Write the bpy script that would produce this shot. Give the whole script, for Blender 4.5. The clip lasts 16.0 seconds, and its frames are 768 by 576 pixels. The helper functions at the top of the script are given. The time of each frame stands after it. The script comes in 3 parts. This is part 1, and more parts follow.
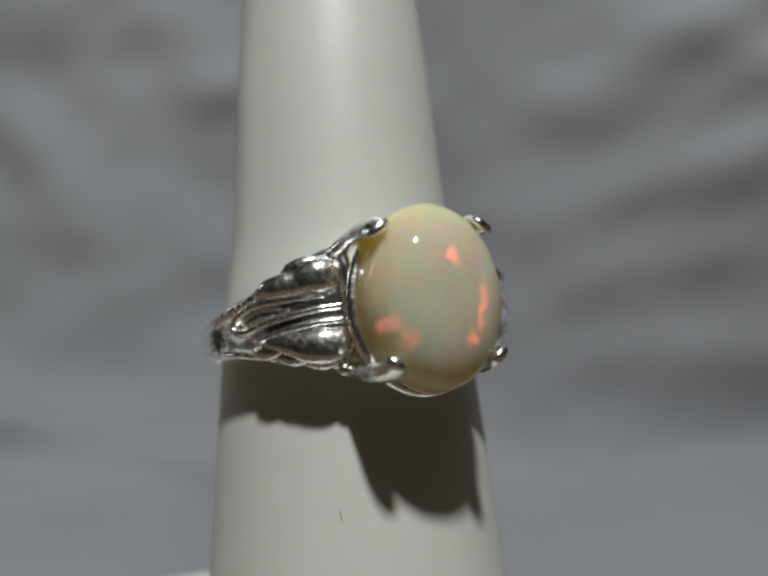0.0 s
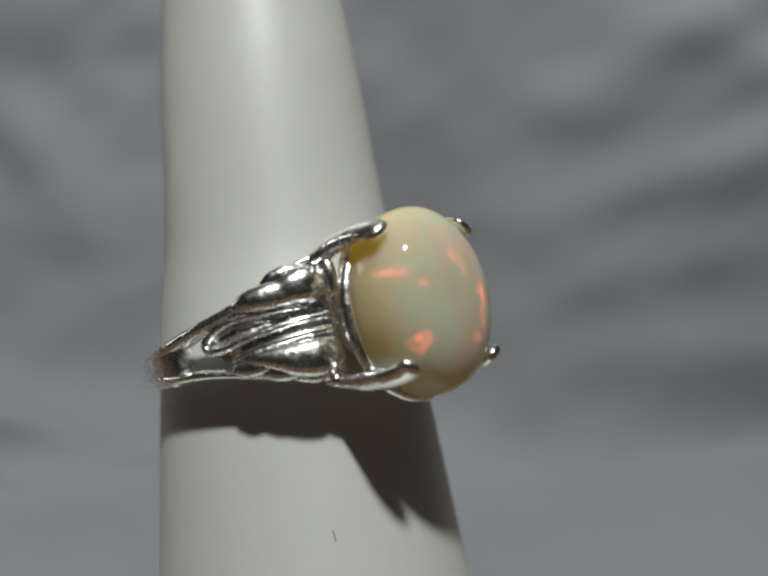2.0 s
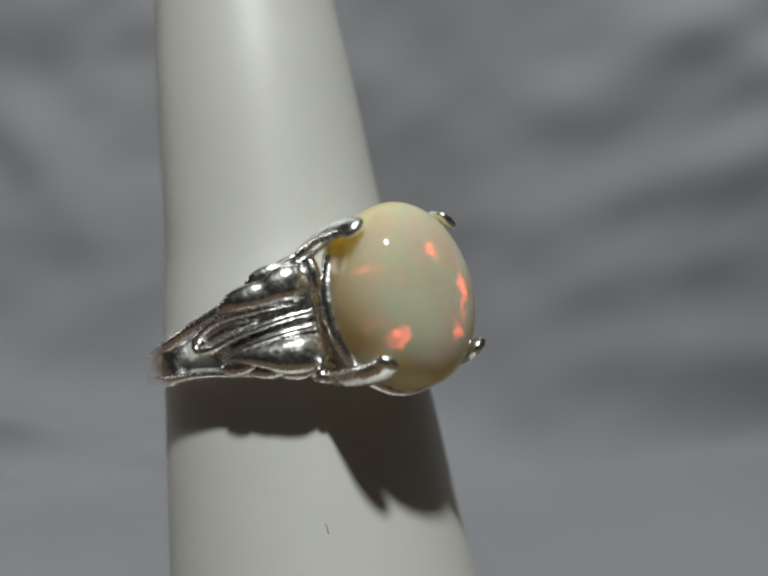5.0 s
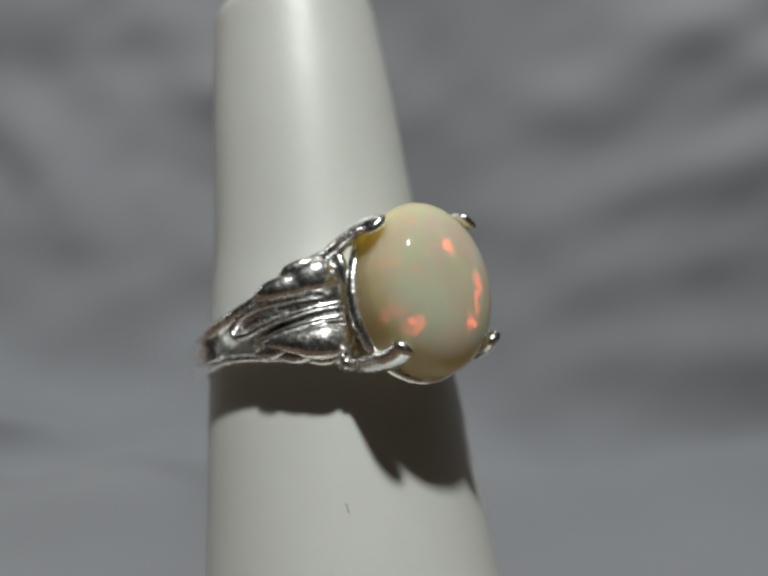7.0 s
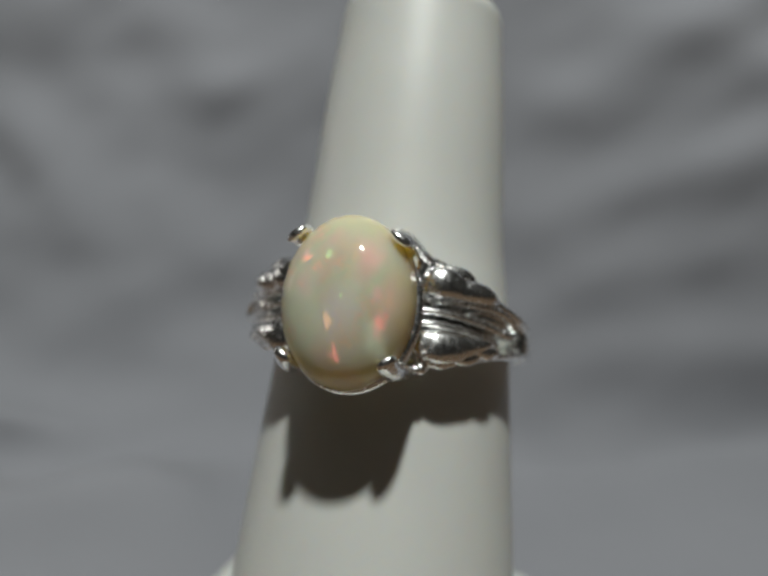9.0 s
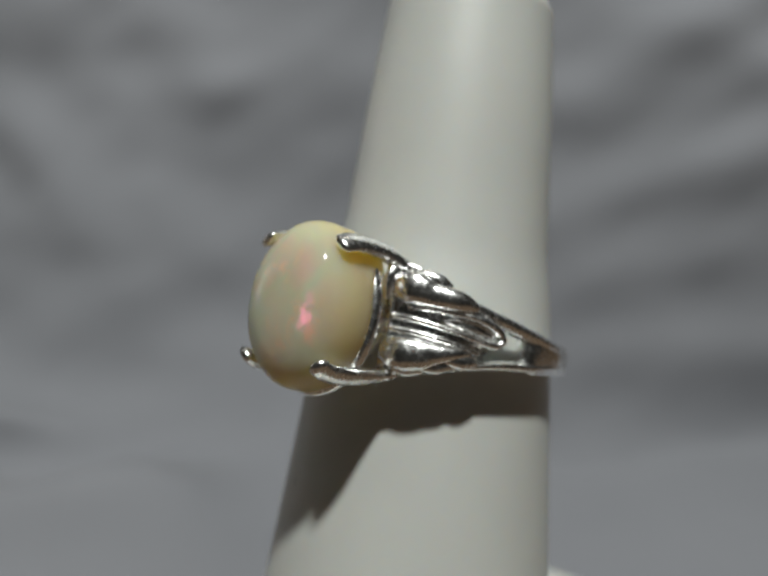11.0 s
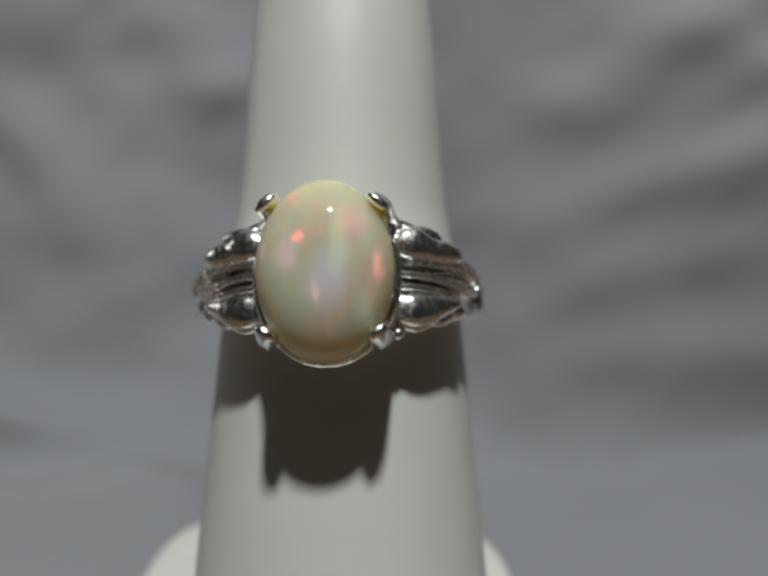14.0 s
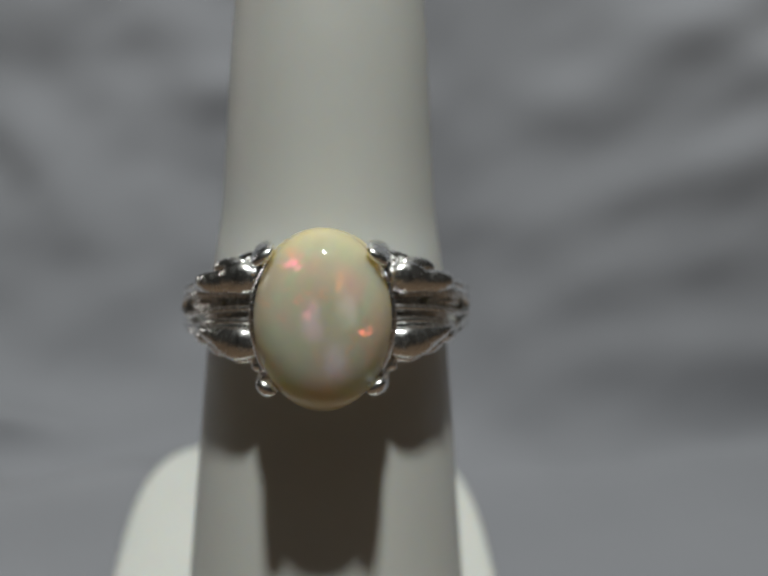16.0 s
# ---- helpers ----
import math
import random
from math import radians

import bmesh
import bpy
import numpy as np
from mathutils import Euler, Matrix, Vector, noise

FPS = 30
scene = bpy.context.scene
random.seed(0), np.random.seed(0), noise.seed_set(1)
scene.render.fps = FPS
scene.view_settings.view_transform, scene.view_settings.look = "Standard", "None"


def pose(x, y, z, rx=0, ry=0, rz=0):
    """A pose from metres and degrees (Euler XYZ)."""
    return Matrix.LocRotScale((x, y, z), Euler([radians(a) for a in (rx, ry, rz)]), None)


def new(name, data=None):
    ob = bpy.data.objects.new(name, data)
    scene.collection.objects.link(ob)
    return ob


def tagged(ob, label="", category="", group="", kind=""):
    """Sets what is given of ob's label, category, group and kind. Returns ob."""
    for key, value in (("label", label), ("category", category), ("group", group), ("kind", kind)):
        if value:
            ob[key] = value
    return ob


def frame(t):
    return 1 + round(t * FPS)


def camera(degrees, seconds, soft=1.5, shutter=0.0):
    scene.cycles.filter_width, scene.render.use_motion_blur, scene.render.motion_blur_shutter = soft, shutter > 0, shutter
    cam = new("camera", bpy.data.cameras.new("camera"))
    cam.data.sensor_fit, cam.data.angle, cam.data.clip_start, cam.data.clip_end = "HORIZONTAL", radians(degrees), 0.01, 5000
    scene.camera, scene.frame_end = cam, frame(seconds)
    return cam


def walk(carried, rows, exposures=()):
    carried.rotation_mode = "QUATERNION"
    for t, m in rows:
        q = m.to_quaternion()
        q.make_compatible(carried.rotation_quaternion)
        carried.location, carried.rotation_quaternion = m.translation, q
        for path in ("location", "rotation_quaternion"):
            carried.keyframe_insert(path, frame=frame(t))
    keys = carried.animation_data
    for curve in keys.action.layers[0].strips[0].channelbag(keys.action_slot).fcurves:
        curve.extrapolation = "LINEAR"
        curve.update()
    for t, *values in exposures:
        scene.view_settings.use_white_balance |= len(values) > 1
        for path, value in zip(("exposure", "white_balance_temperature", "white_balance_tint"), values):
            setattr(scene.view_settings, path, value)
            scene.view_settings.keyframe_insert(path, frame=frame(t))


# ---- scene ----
# Everything on the ring and its stand is drawn in units of U metres, in the ring's own space:
# x along the finger's width, -y the way the stone faces, z up along the finger.
U = 0.0007
EYE_HEIGHT = 0.060

# ---- camera ----
cam = camera(52.0, 16.0, soft=2.5, shutter=0.5)
cam.data.dof.use_dof = True
cam.data.dof.focus_distance = 0.0455
cam.data.dof.aperture_fstop = 22.0
CAMERA_POSE = pose(0, 0, EYE_HEIGHT, 72, 0, 0)
walk(cam, [(0.0, CAMERA_POSE), (16.0, CAMERA_POSE)], exposures=[(0.0, 0.0), (16.0, 0.0)])

# where the hand-turned stand is, time by time
STAND_ROWS = [
    (0, pose(-0.00214, 0.05222, 0.04023, -26.97, 4.10, 22.88)),
    (0.5, pose(-0.00290, 0.04985, 0.04140, -25.67, 5.14, 34.24)),
    (1, pose(-0.00346, 0.04965, 0.04140, -25.96, 7.68, 40.47)),
    (1.5, pose(-0.00476, 0.04794, 0.04140, -26.38, 8.88, 47.99)),
    (2, pose(-0.00556, 0.04986, 0.04007, -27.62, 7.37, 39.74)),
    (2.5, pose(-0.00580, 0.05090, 0.03995, -28.54, 5.87, 35.05)),
    (3, pose(-0.00479, 0.04885, 0.04100, -27.43, 7.61, 43.89)),
    (3.5, pose(-0.00416, 0.04914, 0.04043, -26.62, 8.00, 43.71)),
    (4, pose(-0.00491, 0.05113, 0.03949, -28.14, 4.90, 33.09)),
    (4.2, pose(-0.00549, 0.05119, 0.03955, -28.51, 4.72, 33.67)),
    (6.3, pose(-0.00574, 0.04975, 0.04069, -28.15, 4.10, 37.14)),
    (6.5, pose(-0.00569, 0.05103, 0.03979, -31.19, 4.50, 33.19)),
    (7, pose(-0.00346, 0.05409, 0.03890, -31.25, 5.61, 30.01)),
    (7.5, pose(-0.00178, 0.05546, 0.03860, -31.16, 4.71, 18.37)),
    (8, pose(-0.00070, 0.05629, 0.03875, -28.74, 2.98, 8.98)),
    (8.5, pose(0.00006, 0.05551, 0.03927, -27.42, 2.95, -2.39)),
    (9, pose(0.00055, 0.05580, 0.03851, -28.87, -1.09, -14.25)),
    (9.5, pose(0.00066, 0.05718, 0.03872, -27.52, -2.13, -23.58)),
    (10, pose(0.00063, 0.05687, 0.03874, -26.18, -6.14, -32.88)),
    (10.2, pose(0.00260, 0.05660, 0.03849, -25.48, -6.11, -37.10)),
    (12.3, pose(0.00298, 0.05276, 0.03879, -26.29, -9.49, -38.68)),
    (12.5, pose(0.00198, 0.05318, 0.03868, -28.38, -8.89, -33.86)),
    (13, pose(-0.00052, 0.05474, 0.03972, -27.64, -7.11, -22.88)),
    (13.5, pose(-0.00269, 0.05497, 0.04093, -27.07, -5.42, -13.60)),
    (14, pose(-0.00313, 0.05491, 0.04147, -25.93, -1.26, -1.13)),
    (14.5, pose(-0.00315, 0.05499, 0.04070, -23.68, 1.42, 1.20)),
    (15, pose(-0.00492, 0.05538, 0.04107, -19.36, 0.32, 2.73)),
    (15.5, pose(-0.00384, 0.05421, 0.04166, -14.18, 3.32, 8.80)),
    (16, pose(-0.00410, 0.05535, 0.04136, -12.73, 0.35, 2.13)),
]


# ---- light: one bright lamp close over the stand, a pale window, a closed room ----
world = bpy.data.worlds.new("world")
scene.world = world
world.use_nodes = True
world.node_tree.nodes["Background"].inputs["Color"].default_value = (0.9, 0.88, 0.84, 1)
world.node_tree.nodes["Background"].inputs["Strength"].default_value = 5.0

LIGHT_WAY = Vector((0.04, -0.290, 0.956)).normalized()
lamp_data = bpy.data.lights.new("lamp_bulb", "POINT")
lamp_data.energy = 14.3
lamp_data.color = (0.965, 1.0, 0.955)
lamp_data.shadow_soft_size = 0.0202
lamp = new("lamp_bulb", lamp_data)
lamp.location = Vector((0, 0.055, 0.04)) + LIGHT_WAY * 0.6


# ---- materials ----
def material(name):
    m = bpy.data.materials.new(name)
    m.use_nodes = True
    nt = m.node_tree
    return m, nt, nt.nodes["Principled BSDF"]


def node(nt, kind, **values):
    n = nt.nodes.new(kind)
    for key, value in values.items():
        n.inputs[key].default_value = value
    return n


def coords(nt, scale):
    tc = nt.nodes.new("ShaderNodeTexCoord")
    mp = nt.nodes.new("ShaderNodeMapping")
    mp.inputs["Scale"].default_value = (scale, scale, scale) if not isinstance(scale, tuple) else scale
    nt.links.new(tc.outputs["Object"], mp.inputs["Vector"])
    return mp.outputs["Vector"]


def noise_node(nt, vec, scale, detail=3.0, rough=0.5):
    n = node(nt, "ShaderNodeTexNoise", Scale=scale, Detail=detail, Roughness=rough)
    nt.links.new(vec, n.inputs["Vector"])
    return n.outputs["Fac"]


def ramp(nt, fac, stops):
    r = nt.nodes.new("ShaderNodeValToRGB")
    r.color_ramp.elements[0].position, r.color_ramp.elements[0].color = stops[0][0], (*stops[0][1], 1)
    r.color_ramp.elements[1].position, r.color_ramp.elements[1].color = stops[-1][0], (*stops[-1][1], 1)
    for p, c in stops[1:-1]:
        r.color_ramp.elements.new(p).color = (*c, 1)
    nt.links.new(fac, r.inputs["Fac"])
    return r.outputs["Color"]


def bump(nt, bsdf, fac, strength, distance):
    b = node(nt, "ShaderNodeBump", Strength=strength, Distance=distance)
    nt.links.new(fac, b.inputs["Height"])
    nt.links.new(b.outputs["Normal"], bsdf.inputs["Normal"])
    return b


def make_silver():
    m, nt, b = material("polished_silver")
    b.inputs["Metallic"].default_value = 1.0
    v = coords(nt, 1000.0)
    n1 = noise_node(nt, v, 1.2, 3)
    col = ramp(nt, n1, [(0.3, (0.90, 0.90, 0.89)), (0.7, (0.97, 0.97, 0.965))])
    nt.links.new(col, b.inputs["Base Color"])
    n2 = noise_node(nt, v, 2.5, 4)
    r = ramp(nt, n2, [(0.35, (0.19, 0.19, 0.19)), (0.75, (0.33, 0.33, 0.33))])
    nt.links.new(r, b.inputs["Roughness"])
    n3 = noise_node(nt, v, 0.9, 3, 0.5)
    bump(nt, b, n3, 0.5, 0.00018)
    return m


def make_finger_plastic():
    m, nt, b = material("white_matte_plastic")
    v = coords(nt, 1000.0)
    n1 = noise_node(nt, v, 0.12, 4)
    col = ramp(nt, n1, [(0.3, (0.580, 0.587, 0.562)), (0.7, (0.615, 0.622, 0.593))])
    nt.links.new(col, b.inputs["Base Color"])
    n2 = noise_node(nt, v, 0.6, 5, 0.6)
    r = ramp(nt, n2, [(0.35, (0.42, 0.42, 0.42)), (0.7, (0.50, 0.50, 0.50))])
    nt.links.new(r, b.inputs["Roughness"])
    b.inputs["IOR"].default_value = 1.7
    b.inputs["Subsurface Weight"].default_value = 0.2
    b.inputs["Subsurface Radius"].default_value = (1.0, 0.6, 0.34)
    b.inputs["Subsurface Scale"].default_value = 0.0012
    n3 = noise_node(nt, v, 1.4, 4, 0.6)
    bump(nt, b, n3, 0.22, 0.00005)
    return m


def make_cloth():
    m, nt, b = material("grey_cotton")
    v = coords(nt, 1.0)
    n1 = noise_node(nt, v, 14.0, 4, 0.55)
    col = ramp(nt, n1, [(0.3, (0.192, 0.195, 0.214)), (0.7, (0.239, 0.241, 0.264))])
    nt.links.new(col, b.inputs["Base Color"])
    b.inputs["Roughness"].default_value = 0.9
    b.inputs["Sheen Weight"].default_value = 0.15
    n2 = noise_node(nt, v, 900.0, 3)
    bump(nt, b, n2, 0.3, 0.0003)
    return m


def make_paint(name, a, c, scale, rough):
    m, nt, b = material(name)
    v = coords(nt, 1.0)
    n1 = noise_node(nt, v, scale, 5, 0.6)
    nt.links.new(ramp(nt, n1, [(0.3, a), (0.7, c)]), b.inputs["Base Color"])
    b.inputs["Roughness"].default_value = rough
    bump(nt, b, noise_node(nt, v, scale * 30, 3), 0.2, 0.001)
    return m


def make_wood():
    m, nt, b = material("brown_wood")
    v = coords(nt, (1.0, 12.0, 12.0))
    n1 = noise_node(nt, v, 4.0, 6, 0.65)
    nt.links.new(ramp(nt, n1, [(0.3, (0.075, 0.048, 0.029)), (0.7, (0.14, 0.092, 0.058))]), b.inputs["Base Color"])
    b.inputs["Roughness"].default_value = 0.45
    return m


# Play of colour: each flake lies at a place in the stone, has a size, and a facing in which it flashes.
FLASH = 0.44
# each flake: x, y, z, half sizes x y z, facing, colour; grouped by the way they flash
WEST_FLAKES = [
    ((0.3, -22.2, 2.3), (0.65, 2.5, 0.75), (-0.42, -0.86, 0.30), (1.4, 0.17, 0.03)),
    ((-1.0, -22.1, 2.6), (0.5, 2.5, 0.5), (-0.14, -0.95, 0.28), (1.05, 0.12, 0.07)),
    ((2.2, -22.0, -2.4), (0.45, 2.5, 1.3), (-0.40, -0.86, 0.32), (0.9, 0.13, 0.03)),
    ((1.4, -21.8, -4.0), (0.5, 2.5, 0.8), (-0.44, -0.82, 0.35), (0.9, 0.15, 0.03)),
    ((1.0, -22.1, -2.7), (0.25, 2.5, 0.5), (-0.15, -0.93, 0.32), (0.9, 0.12, 0.03)),
    ((-4.8, -20.2, -2.3), (0.9, 2.5, 0.9), (-0.26, -0.92, 0.30), (0.45, 0.07, 0.04)),
]
FRONT_FLAKES = [
    ((-1.7, -22.1, 2.0), (0.55, 2.5, 0.5), (0.05, -0.94, 0.34), (1.05, 0.09, 0.11)),
    ((-0.3, -22.2, -2.5), (0.3, 2.5, 0.8), (0.20, -0.92, 0.34), (0.45, 0.26, 0.05)),
    ((0.5, -21.5, -5.0), (0.5, 2.5, 0.8), (0.27, -0.90, 0.35), (0.4, 0.10, 0.04)),
    ((0.9, -22.2, -0.3), (0.25, 2.5, 0.3), (0.22, -0.92, 0.33), (0.20, 0.6, 0.10)),
    ((4.6, -20.9, -0.2), (0.6, 2.5, 1.7), (0.03, -0.93, 0.35), (0.45, 0.12, 0.08)),
    ((-2.3, -20.5, 5.7), (0.5, 2.5, 0.5), (0.06, -0.92, 0.39), (0.8, 0.16, 0.08)),
]
FAR_WEST_FLAKES = [
    ((2.6, -22.0, -0.8), (0.5, 2.5, 1.5), (-0.48, -0.80, 0.36), (1.1, 0.15, 0.03)),
    ((-3.7, -20.9, -3.6), (0.8, 2.5, 0.8), (-0.46, -0.82, 0.36), (0.8, 0.12, 0.03)),
    ((-4.9, -20.2, 2.0), (0.5, 2.5, 0.45), (-0.50, -0.79, 0.34), (0.4, 0.09, 0.03)),
    ((-4.2, -21.0, 1.6), (0.9, 2.5, 0.6), (-0.64, -0.68, 0.36), (0.9, 0.18, 0.02)),
    ((-3.0, -21.8, 0.6), (0.5, 2.5, 0.5), (-0.62, -0.70, 0.36), (0.7, 0.16, 0.03)),
    ((1.1, -22.2, 1.7), (0.6, 2.5, 1.1), (-0.67, -0.65, 0.36), (0.9, 0.19, 0.02)),
    ((2.4, -21.9, -2.6), (0.5, 2.5, 1.4), (-0.66, -0.65, 0.39), (0.5, 0.11, 0.03)),
]
EAST_FLAKES = [
    ((-0.8, -22.0, 3.2), (0.3, 2.5, 0.35), (0.30, -0.90, 0.30), (0.15, 0.45, 0.08)),
    ((-2.7, -21.7, 2.8), (0.55, 2.5, 0.7), (0.32, -0.90, 0.30), (0.6, 0.15, 0.09)),
    ((4.0, -21.2, -2.2), (0.45, 2.5, 1.3), (0.33, -0.88, 0.34), (0.8, 0.07, 0.06)),
    ((3.6, -21.7, 0.0), (0.5, 2.5, 0.7), (0.43, -0.85, 0.31), (0.6, 0.09, 0.30)),
    ((3.9, -21.1, -3.0), (0.45, 2.5, 0.8), (0.42, -0.84, 0.34), (0.95, 0.08, 0.08)),
    ((3.4, -21.7, -1.6), (0.6, 2.5, 1.5), (0.54, -0.76, 0.34), (0.6, 0.13, 0.22)),
]
UP_FLAKES = [
    ((-1.8, -21.2, 5.0), (0.8, 2.5, 0.6), (-0.07, -0.86, 0.51), (1.1, 0.11, 0.24)),
    ((1.7, -21.9, 3.3), (0.5, 2.5, 0.8), (-0.12, -0.84, 0.52), (0.8, 0.28, 0.06)),
    ((-2.4, -21.1, 4.6), (0.8, 2.5, 0.5), (0.07, -0.83, 0.55), (0.8, 0.13, 0.24)),
    ((3.5, -21.7, -0.5), (0.6, 2.5, 0.35), (0.02, -0.81, 0.59), (0.8, 0.18, 0.05)),
    ((-0.8, -22.3, 0.9), (0.5, 2.5, 0.6), (-0.03, -0.84, 0.54), (0.4, 0.12, 0.10)),
]
VEILS = [
    ((1.6, -22.0, 2.2), (1.0, 2.5, 3.2), (0.10, -0.93, 0.36), (0.11, 0.20, 0.10)),
    ((0.6, -22.3, -1.4), (2.1, 2.5, 2.8), (0.12, -0.93, 0.36), (0.06, 0.08, 0.13)),
    ((2.9, -21.6, 3.6), (1.2, 2.5, 1.8), (0.14, -0.92, 0.38), (0.30, 0.10, 0.10)),
    ((-2.6, -21.8, 0.6), (1.2, 2.5, 1.6), (0.14, -0.92, 0.38), (0.18, 0.10, 0.13)),
    ((-0.6, -22.2, 0.2), (1.0, 2.5, 1.8), (0.00, -0.83, 0.55), (0.11, 0.07, 0.085)),
    ((2.2, -21.9, 1.2), (0.9, 2.5, 1.7), (0.02, -0.83, 0.55), (0.07, 0.11, 0.06)),
    ((1.2, -22.0, -3.0), (1.3, 2.5, 1.7), (0.00, -0.83, 0.55), (0.05, 0.06, 0.055)),
    ((3.7, -21.3, -3.6), (0.9, 2.5, 1.7), (0.16, -0.92, 0.36), (0.08, 0.14, 0.06)),
]
FLAKES = WEST_FLAKES + FRONT_FLAKES + FAR_WEST_FLAKES + EAST_FLAKES + UP_FLAKES + VEILS


def make_opal():
    m, nt, b = material("milky_opal")
    lk = nt.links.new
    v = coords(nt, 1.0 / U)
    n1 = noise_node(nt, v, 0.16, 3, 0.5)
    col = ramp(nt, n1, [(0.30, (0.485, 0.395, 0.29)), (0.46, (0.48, 0.425, 0.33)), (0.58, (0.435, 0.455, 0.345)), (0.72, (0.53, 0.405, 0.35))])
    # honey tint towards the girdle, painted lighter for light glowing through the milk
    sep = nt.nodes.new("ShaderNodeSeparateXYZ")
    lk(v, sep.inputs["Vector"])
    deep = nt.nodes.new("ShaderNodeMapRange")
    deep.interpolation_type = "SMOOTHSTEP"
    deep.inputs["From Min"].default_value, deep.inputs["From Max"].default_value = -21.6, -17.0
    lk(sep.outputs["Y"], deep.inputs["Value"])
    honey_glow = nt.nodes.new("ShaderNodeMix")
    honey_glow.data_type = "RGBA"
    lk(deep.outputs["Result"], honey_glow.inputs[0])
    lk(col, honey_glow.inputs[6])
    honey_glow.inputs[7].default_value = (0.61, 0.51, 0.285, 1)
    lk(honey_glow.outputs[2], b.inputs["Base Color"])
    b.inputs["Roughness"].default_value = 0.06
    b.inputs["IOR"].default_value = 1.45
    b.inputs["Specular IOR Level"].default_value = 0.24
    b.inputs["Subsurface Weight"].default_value = 1.0
    b.inputs["Subsurface Radius"].default_value = (1.0, 0.82, 0.40)
    b.inputs["Subsurface Scale"].default_value = 0.008
    # ragged edges for the flakes
    warp = node(nt, "ShaderNodeTexNoise", Scale=0.9, Detail=3.0)
    lk(v, warp.inputs["Vector"])
    off = nt.nodes.new("ShaderNodeVectorMath")
    off.operation = "MULTIPLY_ADD"
    off.inputs[1].default_value = (1.6, 1.6, 1.6)
    lk(warp.outputs["Color"], off.inputs[0])
    lk(v, off.inputs[2])
    haze = node(nt, "ShaderNodeBsdfDiffuse", Color=(0.40, 0.31, 0.20, 1))
    fine = noise_node(nt, v, 1.5, 4, 0.65)
    grain = nt.nodes.new("ShaderNodeMapRange")
    grain.inputs["From Min"].default_value, grain.inputs["From Max"].default_value = 0.38, 0.6
    grain.inputs["To Min"].default_value = 0.25
    lk(fine, grain.inputs["Value"])
    shader = b.outputs["BSDF"]
    for place, size, facing, colour in FLAKES:
        d = nt.nodes.new("ShaderNodeVectorMath")
        d.operation = "SUBTRACT"
        lk(off.outputs["Vector"], d.inputs[0])
        d.inputs[1].default_value = [p + 0.8 for p in place]
        s = nt.nodes.new("ShaderNodeVectorMath")
        s.operation = "DIVIDE"
        lk(d.outputs["Vector"], s.inputs[0])
        s.inputs[1].default_value = size
        ln = nt.nodes.new("ShaderNodeVectorMath")
        ln.operation = "LENGTH"
        lk(s.outputs["Vector"], ln.inputs[0])
        mr = nt.nodes.new("ShaderNodeMapRange")
        mr.interpolation_type = "SMOOTHSTEP"
        mr.inputs["From Min"].default_value, mr.inputs["From Max"].default_value = 1.25, 0.2
        mr.inputs["To Max"].default_value = 1.0
        lk(ln.outputs["Value"], mr.inputs["Value"])
        vt = nt.nodes.new("ShaderNodeVectorTransform")
        vt.vector_type, vt.convert_from, vt.convert_to = "NORMAL", "OBJECT", "WORLD"
        vt.inputs["Vector"].default_value = facing
        streak = nt.nodes.new("ShaderNodeMath")
        streak.operation = "MULTIPLY"
        lk(mr.outputs["Result"], streak.inputs[0])
        lk(grain.outputs["Result"], streak.inputs[1])
        gl = node(nt, "ShaderNodeBsdfGlossy", Roughness=0.40, Color=(min(1.0, colour[0] * FLASH), colour[1] * FLASH * 0.8, colour[2] * FLASH + 0.015, 1))
        lk(vt.outputs["Vector"], gl.inputs["Normal"])
        mix = nt.nodes.new("ShaderNodeMixShader")
        part_of = nt.nodes.new("ShaderNodeMath")
        part_of.operation = "MULTIPLY"
        veil = size[0] >= 0.9 and size[2] >= 1.6
        part_of.inputs[1].default_value = 0.21 if veil else 0.30
        lk(mr.outputs["Result"] if veil else streak.outputs["Value"], part_of.inputs[0])
        lk(part_of.outputs["Value"], mix.inputs["Fac"])
        lk(shader, mix.inputs[1])
        both = nt.nodes.new("ShaderNodeAddShader")
        lk(gl.outputs["BSDF"], both.inputs[0])
        lk(haze.outputs["BSDF"], both.inputs[1])
        lk(both.outputs["Shader"], mix.inputs[2])
        shader = mix.outputs["Shader"]
    lk(shader, nt.nodes["Material Output"].inputs["Surface"])
    return m


SILVER = make_silver()
PLASTIC = make_finger_plastic()
CLOTH = make_cloth()
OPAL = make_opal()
WALL = make_paint("warm_wall_paint", (0.078, 0.073, 0.068), (0.094, 0.088, 0.082), 1.5, 0.85)
CEIL = make_paint("ceiling_paint", (0.55, 0.54, 0.52), (0.62, 0.61, 0.59), 1.5, 0.9)
WOOD = make_wood()
MARK = make_paint("dark_fleck", (0.19, 0.185, 0.17), (0.26, 0.25, 0.235), 800.0, 0.8)
FRAME = make_paint("white_gloss_paint", (0.70, 0.70, 0.68), (0.76, 0.76, 0.74), 6.0, 0.4)


# ---- mesh helpers ----
def part(name, bm, mat, parent=None, label="", smooth=True):
    me = bpy.data.meshes.new(name)
    bm.normal_update()
    bm.to_mesh(me)
    bm.free()
    me.materials.append(mat)
    me.polygons.foreach_set("use_smooth", [smooth] * len(me.polygons))
    ob = new(name, me)
    ob.parent = parent
    if label:
        ob["label"] = label
    return ob


